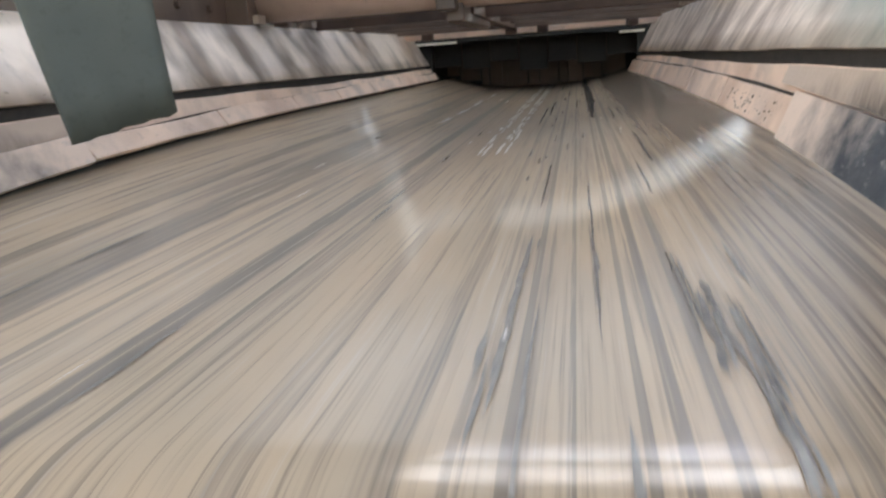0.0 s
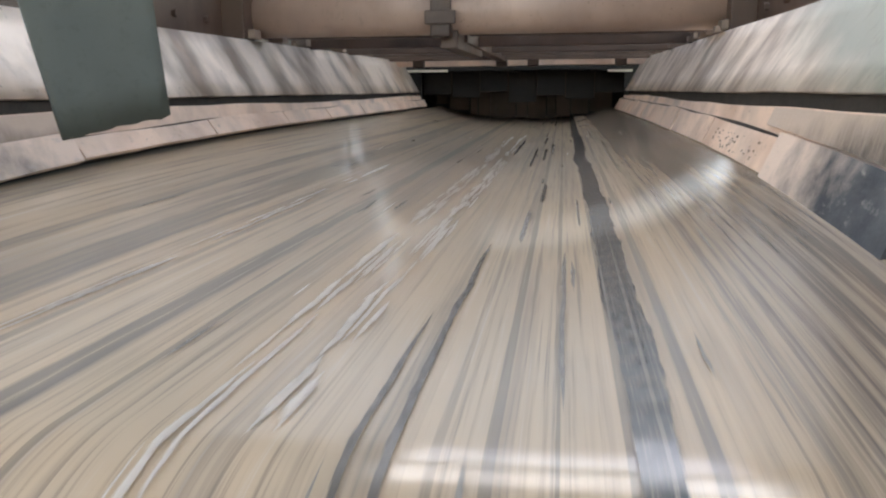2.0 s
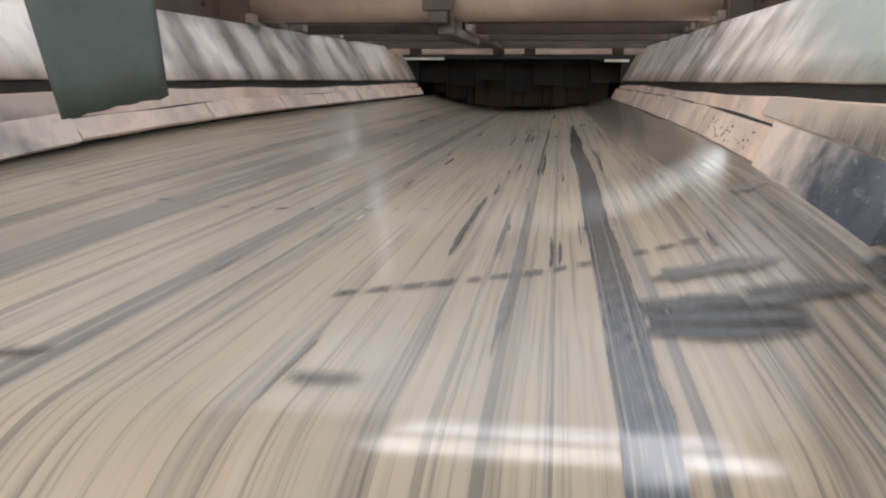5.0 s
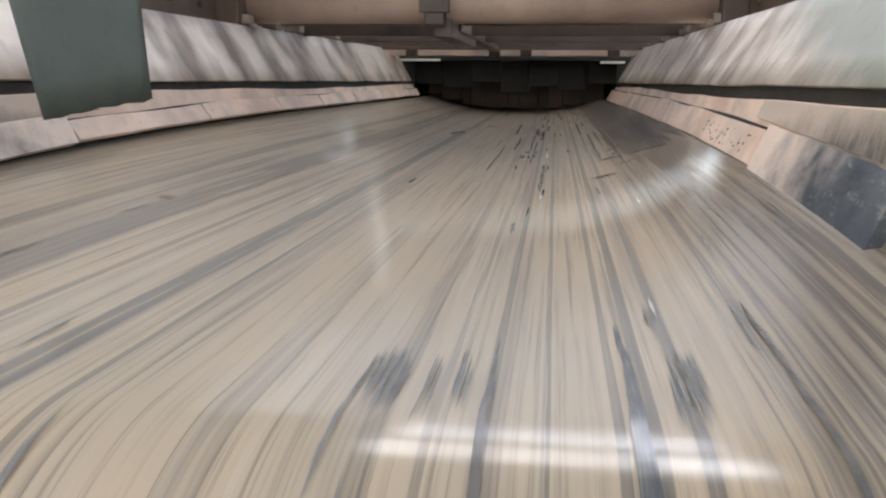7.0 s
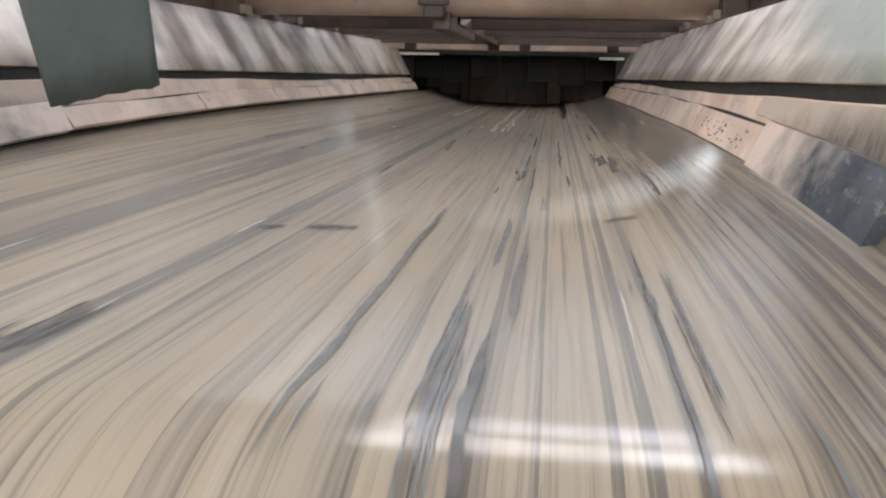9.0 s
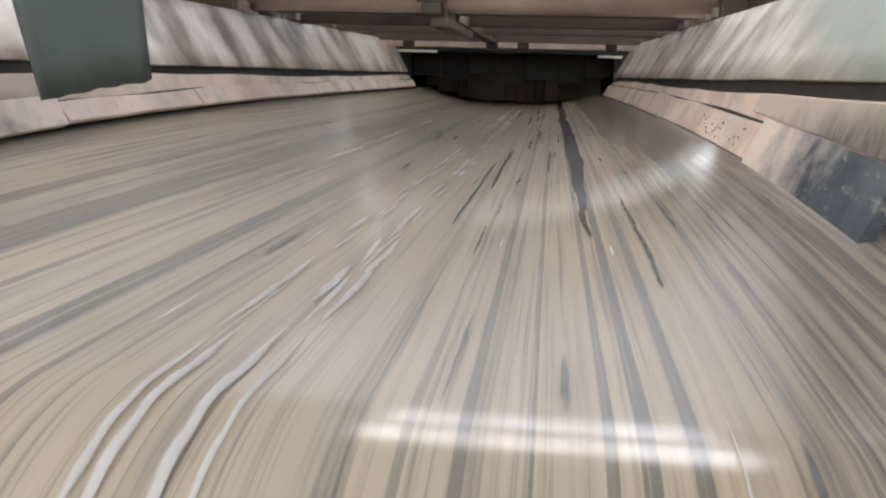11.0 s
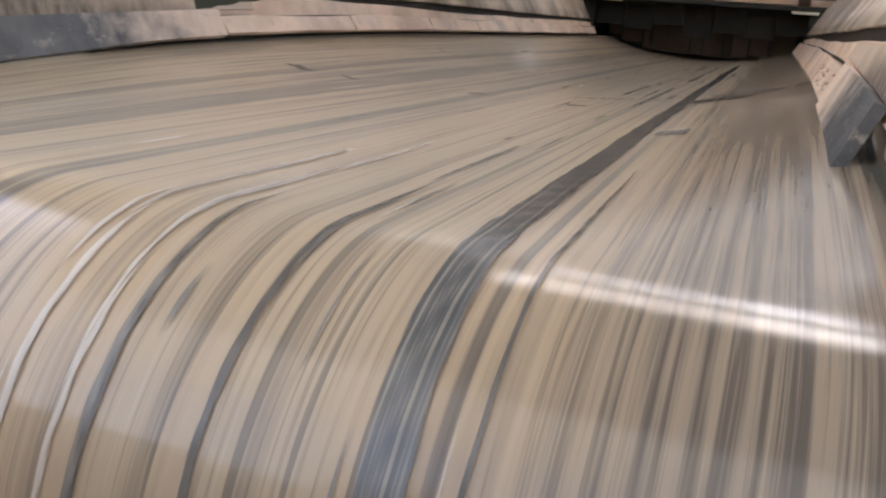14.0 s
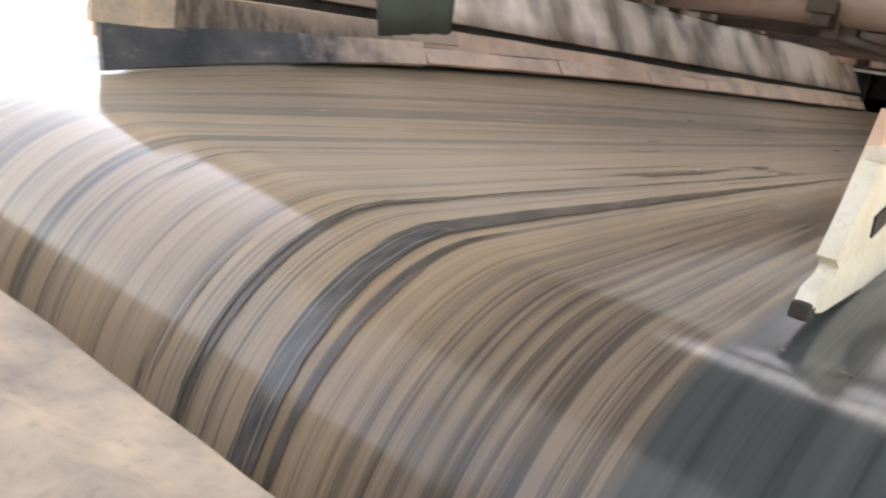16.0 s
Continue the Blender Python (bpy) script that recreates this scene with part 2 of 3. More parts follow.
# ---- the belt ----
R, LONG, HALF = 0.22, 5.98, 0.70
LOOP = 2 * LONG + 2 * math.pi * R


def lift(x, y):
    """Height of the troughed belt over its flat middle."""
    deep = 0.09 * (1 - math.exp(-max(y, 0) / 0.6))
    return deep * (max(0.0, abs(x) - 0.22) / 0.34) ** 1.4 - 0.012 * min(1, max(y, 0) / 1.5) * max(0, 1 - abs(x) / 0.3)


def belt_point(x, s, up=0.0):
    """Place and lean on the loop at run s: 0 at the head, growing away from it along the top."""
    s = s % LOOP
    if s < LONG:
        ends = min(1.0, (LONG - s) / 0.8)
        return Vector((x, s, lift(x, s) * ends + up)), 0.0
    s -= LONG
    if s < math.pi * R:
        a = s / R
        return Vector((x, LONG + (R + up) * math.sin(a), -R + (R + up) * math.cos(a))), -a
    s -= math.pi * R
    if s < LONG:
        return Vector((x, LONG - s, -2 * R - up)), -math.pi
    a = (s - LONG) / R
    return Vector((x, -(R + up) * math.sin(a), -R - (R + up) * math.cos(a))), -math.pi - a


def build_belt():
    xs = [-HALF + 2 * HALF * i / 56 for i in range(57)]
    ss, s = [], 0.0
    while s < LOOP - 1e-4:
        ss.append(s)
        flat = s < LONG - 1e-6 or LONG + math.pi * R <= s < 2 * LONG + math.pi * R - 1e-6
        s += 0.05 if flat else 0.0127
    bm = bmesh.new()
    grid = [[bm.verts.new(belt_point(x, s)[0]) for x in xs] for s in ss]
    uv = bm.loops.layers.uv.new("run")
    for j in range(len(ss)):
        nxt = grid[(j + 1) % len(ss)]
        s1 = ss[j + 1] if j + 1 < len(ss) else LOOP
        for i in range(56):
            f = bm.faces.new((grid[j][i], grid[j][i + 1], nxt[i + 1], nxt[i]))
            for loop, (a, b) in zip(f.loops, ((xs[i], ss[j]), (xs[i + 1], ss[j]), (xs[i + 1], s1), (xs[i], s1))):
                loop[uv].uv = (a, LOOP / 2 - abs(b - LOOP / 2))
    belt = part("conveyor_belt", bm, BELT, smooth=True)
    m = belt.modifiers.new("thick", "SOLIDIFY")
    m.thickness, m.offset = 0.012, -1
    return tagged(belt, "dusty tan rubber conveyor belt with dark worn lanes, running", "conveyor belt")


conveyor_belt = build_belt()


# ---- pulleys ----
def build_pulley(name, label, y):
    p = thing(name, label, "pulley")
    p.location = (0, y, -R)
    part("drum", rod(bmesh.new(), (-0.74, 0, 0), (0.74, 0, 0), R - 0.014, 48), DARK, p)
    part("shaft", rod(bmesh.new(), (-0.95, 0, 0), (0.95, 0, 0), 0.04, 24), BROWN, p)
    return p


head_pulley = build_pulley("head_pulley", "dark steel head pulley drum under the belt's end", 0)
tail_pulley = build_pulley("tail_pulley", "dark steel tail pulley drum under the feed chute", LONG)


# ---- skirts along the belt ----
def wave(a, b, size):
    return size * noise.noise(Vector((a * 3.1, b * 7.7, 0.3)))


def build_skirt(side):
    k = thing("skirt_board", "dusty steel skirt board with flared plates and rubber lip", "skirt board", "skirt boards")

    def strip(y0, y1, low, high, n=None):
        n = n or max(4, int((y1 - y0) / 0.06))
        rows = []
        for j in range(n + 1):
            y = y0 + (y1 - y0) * j / n
            a, b = low(y), high(y)
            rows.append([(side * (a[0] + (b[0] - a[0]) * i / 4), y, a[1] + (b[1] - a[1]) * i / 4) for i in range(5)])
        return rows

    def contact(y):
        gap = 0.006 * min(1, max(0, y - 0.3) / 0.4) if side < 0 else -0.014
        return 0.555 if side < 0 else 0.549, lift(0.555, y) + 0.003 + gap + abs(wave(y, side, 0.004))

    def ledge(y):
        z = 0.15 - 0.062 * math.exp(-max(y - 0.2, 0) / 0.75)
        return 0.578, z + wave(y, 2 + side, 0.004)

    def brim(y):
        return 0.60, 0.160 + 0.004 * math.sin(y * 2.1 + side) + wave(y, 5 + side, 0.004)

    part("rubber_lip", sheet(strip(0.10 if side < 0 else 0.36, 0.86, contact, ledge), 0.014), RUBBER, k, "blue-grey rubber lip")
    def rim(y):
        return 0.576, ledge(y)[1] - 0.011 + wave(y, 15 + side, 0.006)

    cuts = [0.868, 1.42, 1.95, 2.4, 2.9, 3.45, 4.0, 4.5]
    for a, b in zip(cuts, cuts[1:]):
        proud = random.uniform(-0.004, 0.003)
        low = lambda y, p=proud: (contact(y)[0] + p, contact(y)[1] + 0.004)
        part("wear_strip", sheet(strip(a, b - 0.008, low, rim), 0.01), STRIP, k, "pinkish dusty steel wear strip")
    # Black sheet behind the wear strips, in place of shade in the gaps.
    part("gap_shade_sheet", sheet(strip(0.5, 4.5, lambda y: (0.584, lift(0.555, y) + 0.001), lambda y: (0.586, ledge(y)[1] - 0.006)), 0.006), NEAR_BLACK, k, "black sheet standing for shade in the gaps")
    part("backing_strip", sheet(strip(0.10, 4.5, lambda y: (0.588, ledge(y)[1] - 0.02), brim), 0.01), STRIP, k, "dusty steel backing strip")
    part("end_plate", sheet(strip(0.235, 1.0, lambda y: (0.586, ledge(y)[1] + 0.002), lambda y: (0.5975, brim(y)[1] - 0.003)), 0.01), GRIMY, k, "grimy brown end plate")
    if side < 0:
        part("end_cap", sheet(strip(0.085, 0.232, lambda y: (0.578, ledge(y)[1] + 0.003), lambda y: (0.586, 0.26)), 0.014), DUSTY, k, "tan dusty end cap")
    # Near-black strip set behind the slot, so that the gap reads dark.
    part("gap_backing", sheet(strip(0.30, 4.5, lambda y: (0.622, brim(y)[1] - 0.012), lambda y: (0.628, brim(y)[1] + 0.036)), 0.012), NEAR_BLACK, k, "black backing strip in the gap")

    def foot(y):
        return 0.603, 0.183 + wave(y, 9 + side, 0.003)

    def crown(y):
        return 0.70 + wave(y, 11 + side, 0.006), 0.331 + 0.007 * y

    part("flared_plate", sheet(strip(0.35, 4.5, foot, crown), 0.008), PLATE if side < 0 else OLD_PAINT, k, "rubbed bare steel flared plate", smooth=True)
    part("top_flange", sheet(strip(0.35, 4.5, lambda y: (0.70, crown(y)[1] + 0.004), lambda y: (0.76, crown(y)[1] + 0.008)), 0.008), BROWN, k)
    y = 2.05
    while y < 4.4:
        bm = bmesh.new()
        z = crown(y)[1] + 0.008
        box(bm, side * 0.70 - 0.02, side * 0.70 + 0.02, y, y + 0.06, z, z + 0.028, 0.004)
        box(bm, side * 0.70 - 0.035, side * 0.70 - 0.012, y + 0.012, y + 0.048, z - 0.006, z + 0.012, 0.003)
        part("clamp", bm, GRIME, k, "small dusty clamp block")
        y += 0.26
    return k


random.seed(4)
for side in (-1, 1):
    build_skirt(side)


# ---- side walls above the skirts ----
def build_upright(side):
    k = thing("side_panel", "brown oxide steel side panel with bolt heads above the skirt", "steel panel", "side panels")
    part("panel", box(bmesh.new(), side * 0.77, side * 0.782, 0.9, 2.2, 0.345, 0.62), BROWN, k)
    bm = bmesh.new()
    box(bm, min(side * 0.70, side * 0.77), max(side * 0.70, side * 0.77), 2.02, 2.12, 0.352, 0.60, 0.004)
    part("support", bm, BROWN, k, "brown steel support plate")
    for y in (1.1, 1.3, 1.5, 1.7, 1.9):
        bm = rod(bmesh.new(), (side * 0.758, y, 0.40), (side * 0.77, y, 0.40), 0.011, 6)
        part("bolt", bm, BROWN, k)
    return k


for side in (-1, 1):
    build_upright(side)


def build_cross_pipe():
    k = thing("cross_pipe", "dusty brown steel cross pipe with a clamp in its middle", "pipe")
    part("pipe", rod(bmesh.new(), (-0.77, 2.16, 0.435), (0.77, 2.16, 0.435), 0.075, 40), PIPE, k, smooth=True)
    bm = bmesh.new()
    box(bm, -0.145, -0.085, 2.06, 2.14, 0.35, 0.58, 0.006)
    box(bm, -0.125, -0.07, 2.12, 2.9, 0.318, 0.40, 0.006)
    box(bm, -0.16, -0.07, 2.05, 2.075, 0.385, 0.425, 0.004)
    part("clamp_bar", bm, BROWN, k, "brown steel hanger bar")
    bm = bmesh.new()
    box(bm, -0.135, -0.10, 2.06, 2.10, 0.50, 0.55, 0.005)
    part("bolt_plate", bm, CREAM, k, "pale bolt plate")
    return k


build_cross_pipe()


def build_cover():
    k = thing("rib_rack", "rack of brown steel cross ribs above the belt", "rack")
    y = 2.36
    while y < 4.2:
        z = 0.36 + 0.012 * math.sin(y * 9)
        part("rib", box(bmesh.new(), -0.765, 0.765, y, y + 0.03, z, z + 0.045, 0.004), BROWN, k)
        y += 0.29
    for x0, x1, z in ((-0.70, -0.44, 0.302), (0.50, 0.64, 0.292)):
        part("pale_strip", box(bmesh.new(), x0, x1, 4.58, 4.60, z, z + 0.014, 0.002), CREAM, k, "pale strip under the rack")
    part("front_flange", box(bmesh.new(), -0.74, 0.74, 4.25, 4.33, 0.326, 0.380, 0.003), STRIP, k, "pale dusty flange")
    for x in (-0.09, 0.08, 0.55, -0.55):
        part("lug", box(bmesh.new(), x - 0.03, x + 0.03, 4.2, 4.26, 0.318, 0.36, 0.005), BROWN, k)
    part("centre_web", box(bmesh.new(), -0.11, -0.06, 2.3, 4.3, 0.345, 0.41, 0.004), BROWN, k)
    return k


build_cover()


def build_chute():
    k = thing("feed_chute", "feed chute with rubber curtains over the belt's far end, coloured near black for the opening's shade", "chute")
    # Shade inside the opening is put into the near-black colour of walls and flaps.
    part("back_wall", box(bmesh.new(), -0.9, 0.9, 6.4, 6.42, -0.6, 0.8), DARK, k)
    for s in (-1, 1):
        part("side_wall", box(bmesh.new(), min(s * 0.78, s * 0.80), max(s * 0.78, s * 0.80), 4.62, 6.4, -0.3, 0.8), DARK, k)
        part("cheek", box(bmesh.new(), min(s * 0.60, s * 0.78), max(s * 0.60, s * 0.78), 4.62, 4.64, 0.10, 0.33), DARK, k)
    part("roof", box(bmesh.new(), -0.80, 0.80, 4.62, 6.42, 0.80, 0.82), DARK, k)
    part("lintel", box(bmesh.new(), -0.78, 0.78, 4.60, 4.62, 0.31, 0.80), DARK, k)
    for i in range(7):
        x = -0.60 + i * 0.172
        part("curtain_flap", box(bmesh.new(), x, x + 0.168, 4.70 + 0.02 * (i % 2), 4.712 + 0.02 * (i % 2), (0.17, 0.15, 0.185, 0.12, 0.16, 0.14, 0.175)[i], 0.33, 0.003), DARK, k, "rubber curtain flap coloured near black for the opening's shade")
    x, rnd = -0.57, random.Random(3)
    while x < 0.52:
        w = rnd.uniform(0.05, 0.19)
        y = 4.95 + rnd.uniform(0, 0.12)
        part("rear_flap", box(bmesh.new(), x, x + w - 0.006, y, y + 0.012, 0.004 + lift(x, 4.5) + rnd.uniform(0, 0.03), 0.30, 0.003), BROWN, k, "dim brown rubber flap")
        x += w
    return k


build_chute()


# ---- hanging flap, bracket, front beam ----
HINGE = 0.95


FLAP = Vector((-0.36, 0.625, HINGE))


def build_flap():
    k = thing("hanging_flap", "grey-green rubber flap hanging over the belt's margin, swaying", "rubber flap")
    k.location = FLAP
    a, b = Vector((-0.413, 0.582, 0.134)) - FLAP, Vector((-0.305, 0.667, 0.163)) - FLAP
    along = Vector((b.x - a.x, b.y - a.y, 0)).normalized()
    out = Vector((-along.y, along.x, 0))
    rows = []
    for j in range(17):
        rise = j / 16 * 0.79
        row = []
        for i in range(13):
            f = i / 12
            p = a.lerp(b, f) - along * (0.20 * (1 - f) + 0.06 * f) * min(rise, 0.3)
            p += out * (0.002 * math.sin(i * 0.9) + wave(i * 0.13, j * 0.1, 0.005))
            row.append((p.x, p.y, p.z + rise + (wave(i * 0.37, 3, 0.006) if j == 0 else 0)))
        rows.append(row)
    part("sheet", sheet(rows, 0.010), GREEN, k, "", True)
    turn = Matrix.Rotation(math.atan2(along.y, along.x), 4, "Z")
    part("clamp_strip", box(bmesh.new(), -0.11, 0.07, -0.016, 0.016, -0.02, 0.025, 0.004, turn), BROWN, k, "brown clamp strip")
    return k


hanging_flap = build_flap()
hanger = thing("hanger_bar", "brown steel hanger bar above the rubber flap", "bar")
part("bar", rod(bmesh.new(), (-0.52, 0.50, HINGE + 0.045), (-0.24, 0.72, HINGE + 0.045), 0.02), BROWN, hanger)
for x, y in ((-0.48, 0.531), (-0.28, 0.689)):
    part("drop_rod", rod(bmesh.new(), (x, y, HINGE + 0.045), (x, y, 1.6), 0.012), BROWN, hanger)


def build_bracket():
    k = thing("skirt_bracket", "chipped cream painted steel bracket with a slot at the skirt's end", "bracket")
    bm = bmesh.new()
    out = [(0.021, 0.022), (0.032, 0.036), (0.055, 0.043), (0.062, 0.050), (0.048, 0.058), (0.072, 0.093), (0.096, 0.136), (0.18, 0.146), (0.40, 0.150), (0.40, 0.05), (0.264, 0.031), (0.155, 0.024), (0.05, 0.018)]
    face = bm.faces.new([bm.verts.new((0.588, y, z)) for y, z in out])
    made = bmesh.ops.extrude_face_region(bm, geom=[face])
    bmesh.ops.translate(bm, vec=(0.014, 0, 0), verts=[g for g in made["geom"] if isinstance(g, bmesh.types.BMVert)])
    part("plate", bm, CREAM, k)
    # The plate is uncut: a black bar gives the slot its shade.
    part("slot", box(bmesh.new(), 0.6005, 0.604, 0.118, 0.34, 0.098, 0.116, 0.001, pose(0, 0, 0, 16)), NEAR_BLACK, k, "black bar standing for the shaded adjusting slot")
    part("edge_bar", box(bmesh.new(), 0.590, 0.606, 0.09, 0.40, 0.134, 0.146, 0.003, pose(0, 0, 0, 3)), CREAM, k)
    part("foot", box(bmesh.new(), 0.588, 0.602, 0.016, 0.035, 0.0155, 0.028, 0.003), NEAR_BLACK, k, "black rubber foot")
    return k


build_bracket()


def build_front_beam():
    k = thing("front_beam", "dust-caked steel beam across the belt's discharge end", "beam")
    rows = []
    for j in range(161):
        x = -1.3 + 2.6 * j / 160
        lip = wave(x * 5, 1, 0.0025) + 0.02 * max(0, noise.noise(Vector((x * 11, 1.7, 0))) - 0.42)
        row = [(x, -0.36 + lip, -0.12), (x, -0.36 + lip, -0.034)]
        for i in range(14):
            y = -0.366 + lip * 0.6 - 0.012 * i
            cake = 0.005 * noise.noise(Vector((x * 7, y * 22, 2))) + 0.004 * noise.noise(Vector((x * 30, y * 45, 5)))
            ridge = 0.008 * math.exp(-((y + 0.425) / 0.012) ** 2)
            row.append((x, y, -0.030 + (cake + ridge) * min(1, i / 3)))
        row.append((x, -0.525, -0.12))
        rows.append(row)
    part("top_plate", sheet(rows, 0.010), DUSTY, k, "", True)
    part("web", box(bmesh.new(), -1.3, 1.3, -0.44, -0.42, -0.6, -0.05), DUSTY, k)
    return k


build_front_beam()


# ---- frame, ground, added roof and walls that shape the light ----
def build_frame():
    k = thing("support_stand", "brown steel support stand on legs under the belt", "stand")
    for s in (-1, 1):
        part("rail", box(bmesh.new(), min(s * 0.82, s * 0.88), max(s * 0.82, s * 0.88), -0.2, 5.8, -0.30, -0.14, 0.006), BROWN, k)
        for y in (0.2, 2.0, 3.8, 5.6):
            part("leg", box(bmesh.new(), min(s * 0.81, s * 0.89), max(s * 0.81, s * 0.89), y, y + 0.08, -1.5, -0.30, 0.006), BROWN, k)
        part("bearer", box(bmesh.new(), min(s * 0.80, s * 0.89), max(s * 0.80, s * 0.89), 0.95, 1.03, -0.14, 0.345, 0.004), BROWN, k)
        part("bearer", box(bmesh.new(), min(s * 0.80, s * 0.89), max(s * 0.80, s * 0.89), 4.3, 4.38, -0.14, 0.345, 0.004), BROWN, k)
    return k


build_frame()


def setting(name, bm, material, label, category):
    return tagged(part(name, bm, material), label, category, kind="structure")


bm = bmesh.new()
bmesh.ops.create_grid(bm, x_segments=40, y_segments=40, size=600)
bmesh.ops.translate(bm, vec=(0, 0, -1.5), verts=bm.verts)
setting("ground", bm, CONCRETE, "pale dusty ground of the plant yard", "ground")
# Unseen roof pieces, added so that sky reaches the belt only through the gap.
setting("shade_roof", box(bmesh.new(), -1.6, 3.0, -0.6, 1.3, 1.6, 1.64), SHEET, "unseen dull roof sheet added to block the sky", "roof")
setting("shade_roof_strip", box(box(bmesh.new(), -1.6, -0.30, 1.3, 2.7, 1.6, 1.64), 0.92, 3.0, 1.3, 2.7, 1.6, 1.64), SHEET, "unseen roof strips added to narrow the open gap", "roof")
setting("shade_roof_back", box(bmesh.new(), -1.6, 3.0, 5.4, 8.0, 1.6, 1.64), SHEET, "unseen dull roof sheet added to block the sky", "roof")
# Unseen translucent sheets, added to soften the light at front and far end.
setting("soft_light_sheet", box(bmesh.new(), -1.6, 3.0, -1.5, -0.6, 1.6, 1.605), MILKY, "unseen milky sheet added to let in soft light", "roof")
setting("dim_light_sheet", box(bmesh.new(), -1.6, 3.0, 2.7, 5.4, 1.6, 1.605), DIM_MILKY, "unseen dimmer milky sheet added to let in less light", "roof")
strips = bpy.data.objects["shade_roof_strip"]
for x in (-0.16, -0.04, 0.08, 0.2, 0.32, 0.44):
    part("roof_bar", box(bmesh.new(), x, x + 0.05, 1.3, 2.7, 1.59, 1.63), SHEET, strips)
part("roof_bar", box(bmesh.new(), -0.30, 0.92, 1.72, 1.95, 1.575, 1.589), SHEET, strips)
# Invented walls; their heights and lengths set how much light comes in sideways.
setting("shade_wall_west", box(bmesh.new(), -1.65, -1.6, 0.7, 8.05, -1.5, 1.6), SHEET, "dull sheet wall added to hold back light", "wall")
setting("shade_wall_east", box(bmesh.new(), 3.0, 3.05, -1.5, 8.0, -1.5, 0.1), SHEET, "dull sheet wall added to hold back light", "wall")
setting("shade_wall_south", box(bmesh.new(), -0.4, 3.05, -1.55, -1.5, -1.5, 0.8), SHEET, "dull sheet wall added to hold back light", "wall")
setting("shade_wall_north", box(bmesh.new(), -1.6, 3.05, 8.0, 8.05, -1.5, 1.2), SHEET, "dull sheet wall added to hold back light", "wall")


def build_crumbs():
    """Crumbs caked on the wear strip."""
    rnd = random.Random(8)
    bm = bmesh.new()
    for i in range(70):
        y = rnd.gauss(1.08, 0.14)
        f = rnd.random()
        z = lift(0.555, y) + 0.002 + f * 0.034
        m = Matrix.Translation((0.5455 + 0.016 * f, y, z)) @ pose(0, 0, 0, *(rnd.uniform(0, 180) for _ in range(3)))
        bmesh.ops.create_icosphere(bm, subdivisions=1, radius=rnd.uniform(0.0014, 0.0036), matrix=m)
    return tagged(part("stuck_crumbs", bm, NEAR_BLACK), "dark crumbs stuck on the dusty wear strip", "crumbs", kind="stuff")


build_crumbs()


# ---- marks carried by the belt ----
SPEED = 1.36
marks = []


def mark(name, x, s, wide, long, material, seed=0, label="", wander=0.13, taper=3.2):
    """A thin worn or dusty streak on the belt, in short pieces that ride over the bend, centred at run s at the clip's start."""
    rnd = random.Random(seed)
    count = max(1, round(long / 0.045))
    piece = long / count
    n = 6 * count
    middle, half, drift = [], [], 0.0
    for i in range(n + 1):
        drift = 0.97 * drift + rnd.uniform(-wander, wander) * wide
        end = min(1.0, 0.12 + taper * min(i, n - i) / n)
        middle.append(drift)
        half.append(wide / 2 * end * rnd.uniform(1.1 - 4.2 * wander, 1.1))
    for c in range(count):
        bm = bmesh.new()
        row = []
        for i in range(7):
            k = 6 * c + i
            v = (i / 6 - 0.5) * piece
            row.append((bm.verts.new((middle[k] - half[k], v, 0)), bm.verts.new((middle[k] + half[k], v, 0))))
        for a, b in zip(row, row[1:]):
            bm.faces.new((a[0], a[1], b[1], b[0]))
        ob = part(name, bm, material, conveyor_belt, label)
        marks.append((ob, x, s + (c - (count - 1) / 2) * piece))


def blob(name, x, s, wide, long, material, seed=0, slant=0.0, label=""):
    """A ragged rounded patch, wider than it is long, lying a little aslant."""
    rnd = random.Random(seed)
    bm = bmesh.new()
    hub = bm.verts.new((0, 0, 0))
    rim = []
    for i in range(22):
        a = 2 * math.pi * i / 22
        r = rnd.uniform(0.5, 1.15)
        px = wide / 2 * r * math.copysign(abs(math.cos(a)) ** 0.8, math.cos(a))
        rim.append(bm.verts.new((px, long / 2 * r * math.sin(a) + slant * px, 0)))
    for a, b in zip(rim, rim[1:] + rim[:1]):
        bm.faces.new((hub, a, b))
    ob = part(name, bm, material, conveyor_belt, label)
    marks.append((ob, x, s))


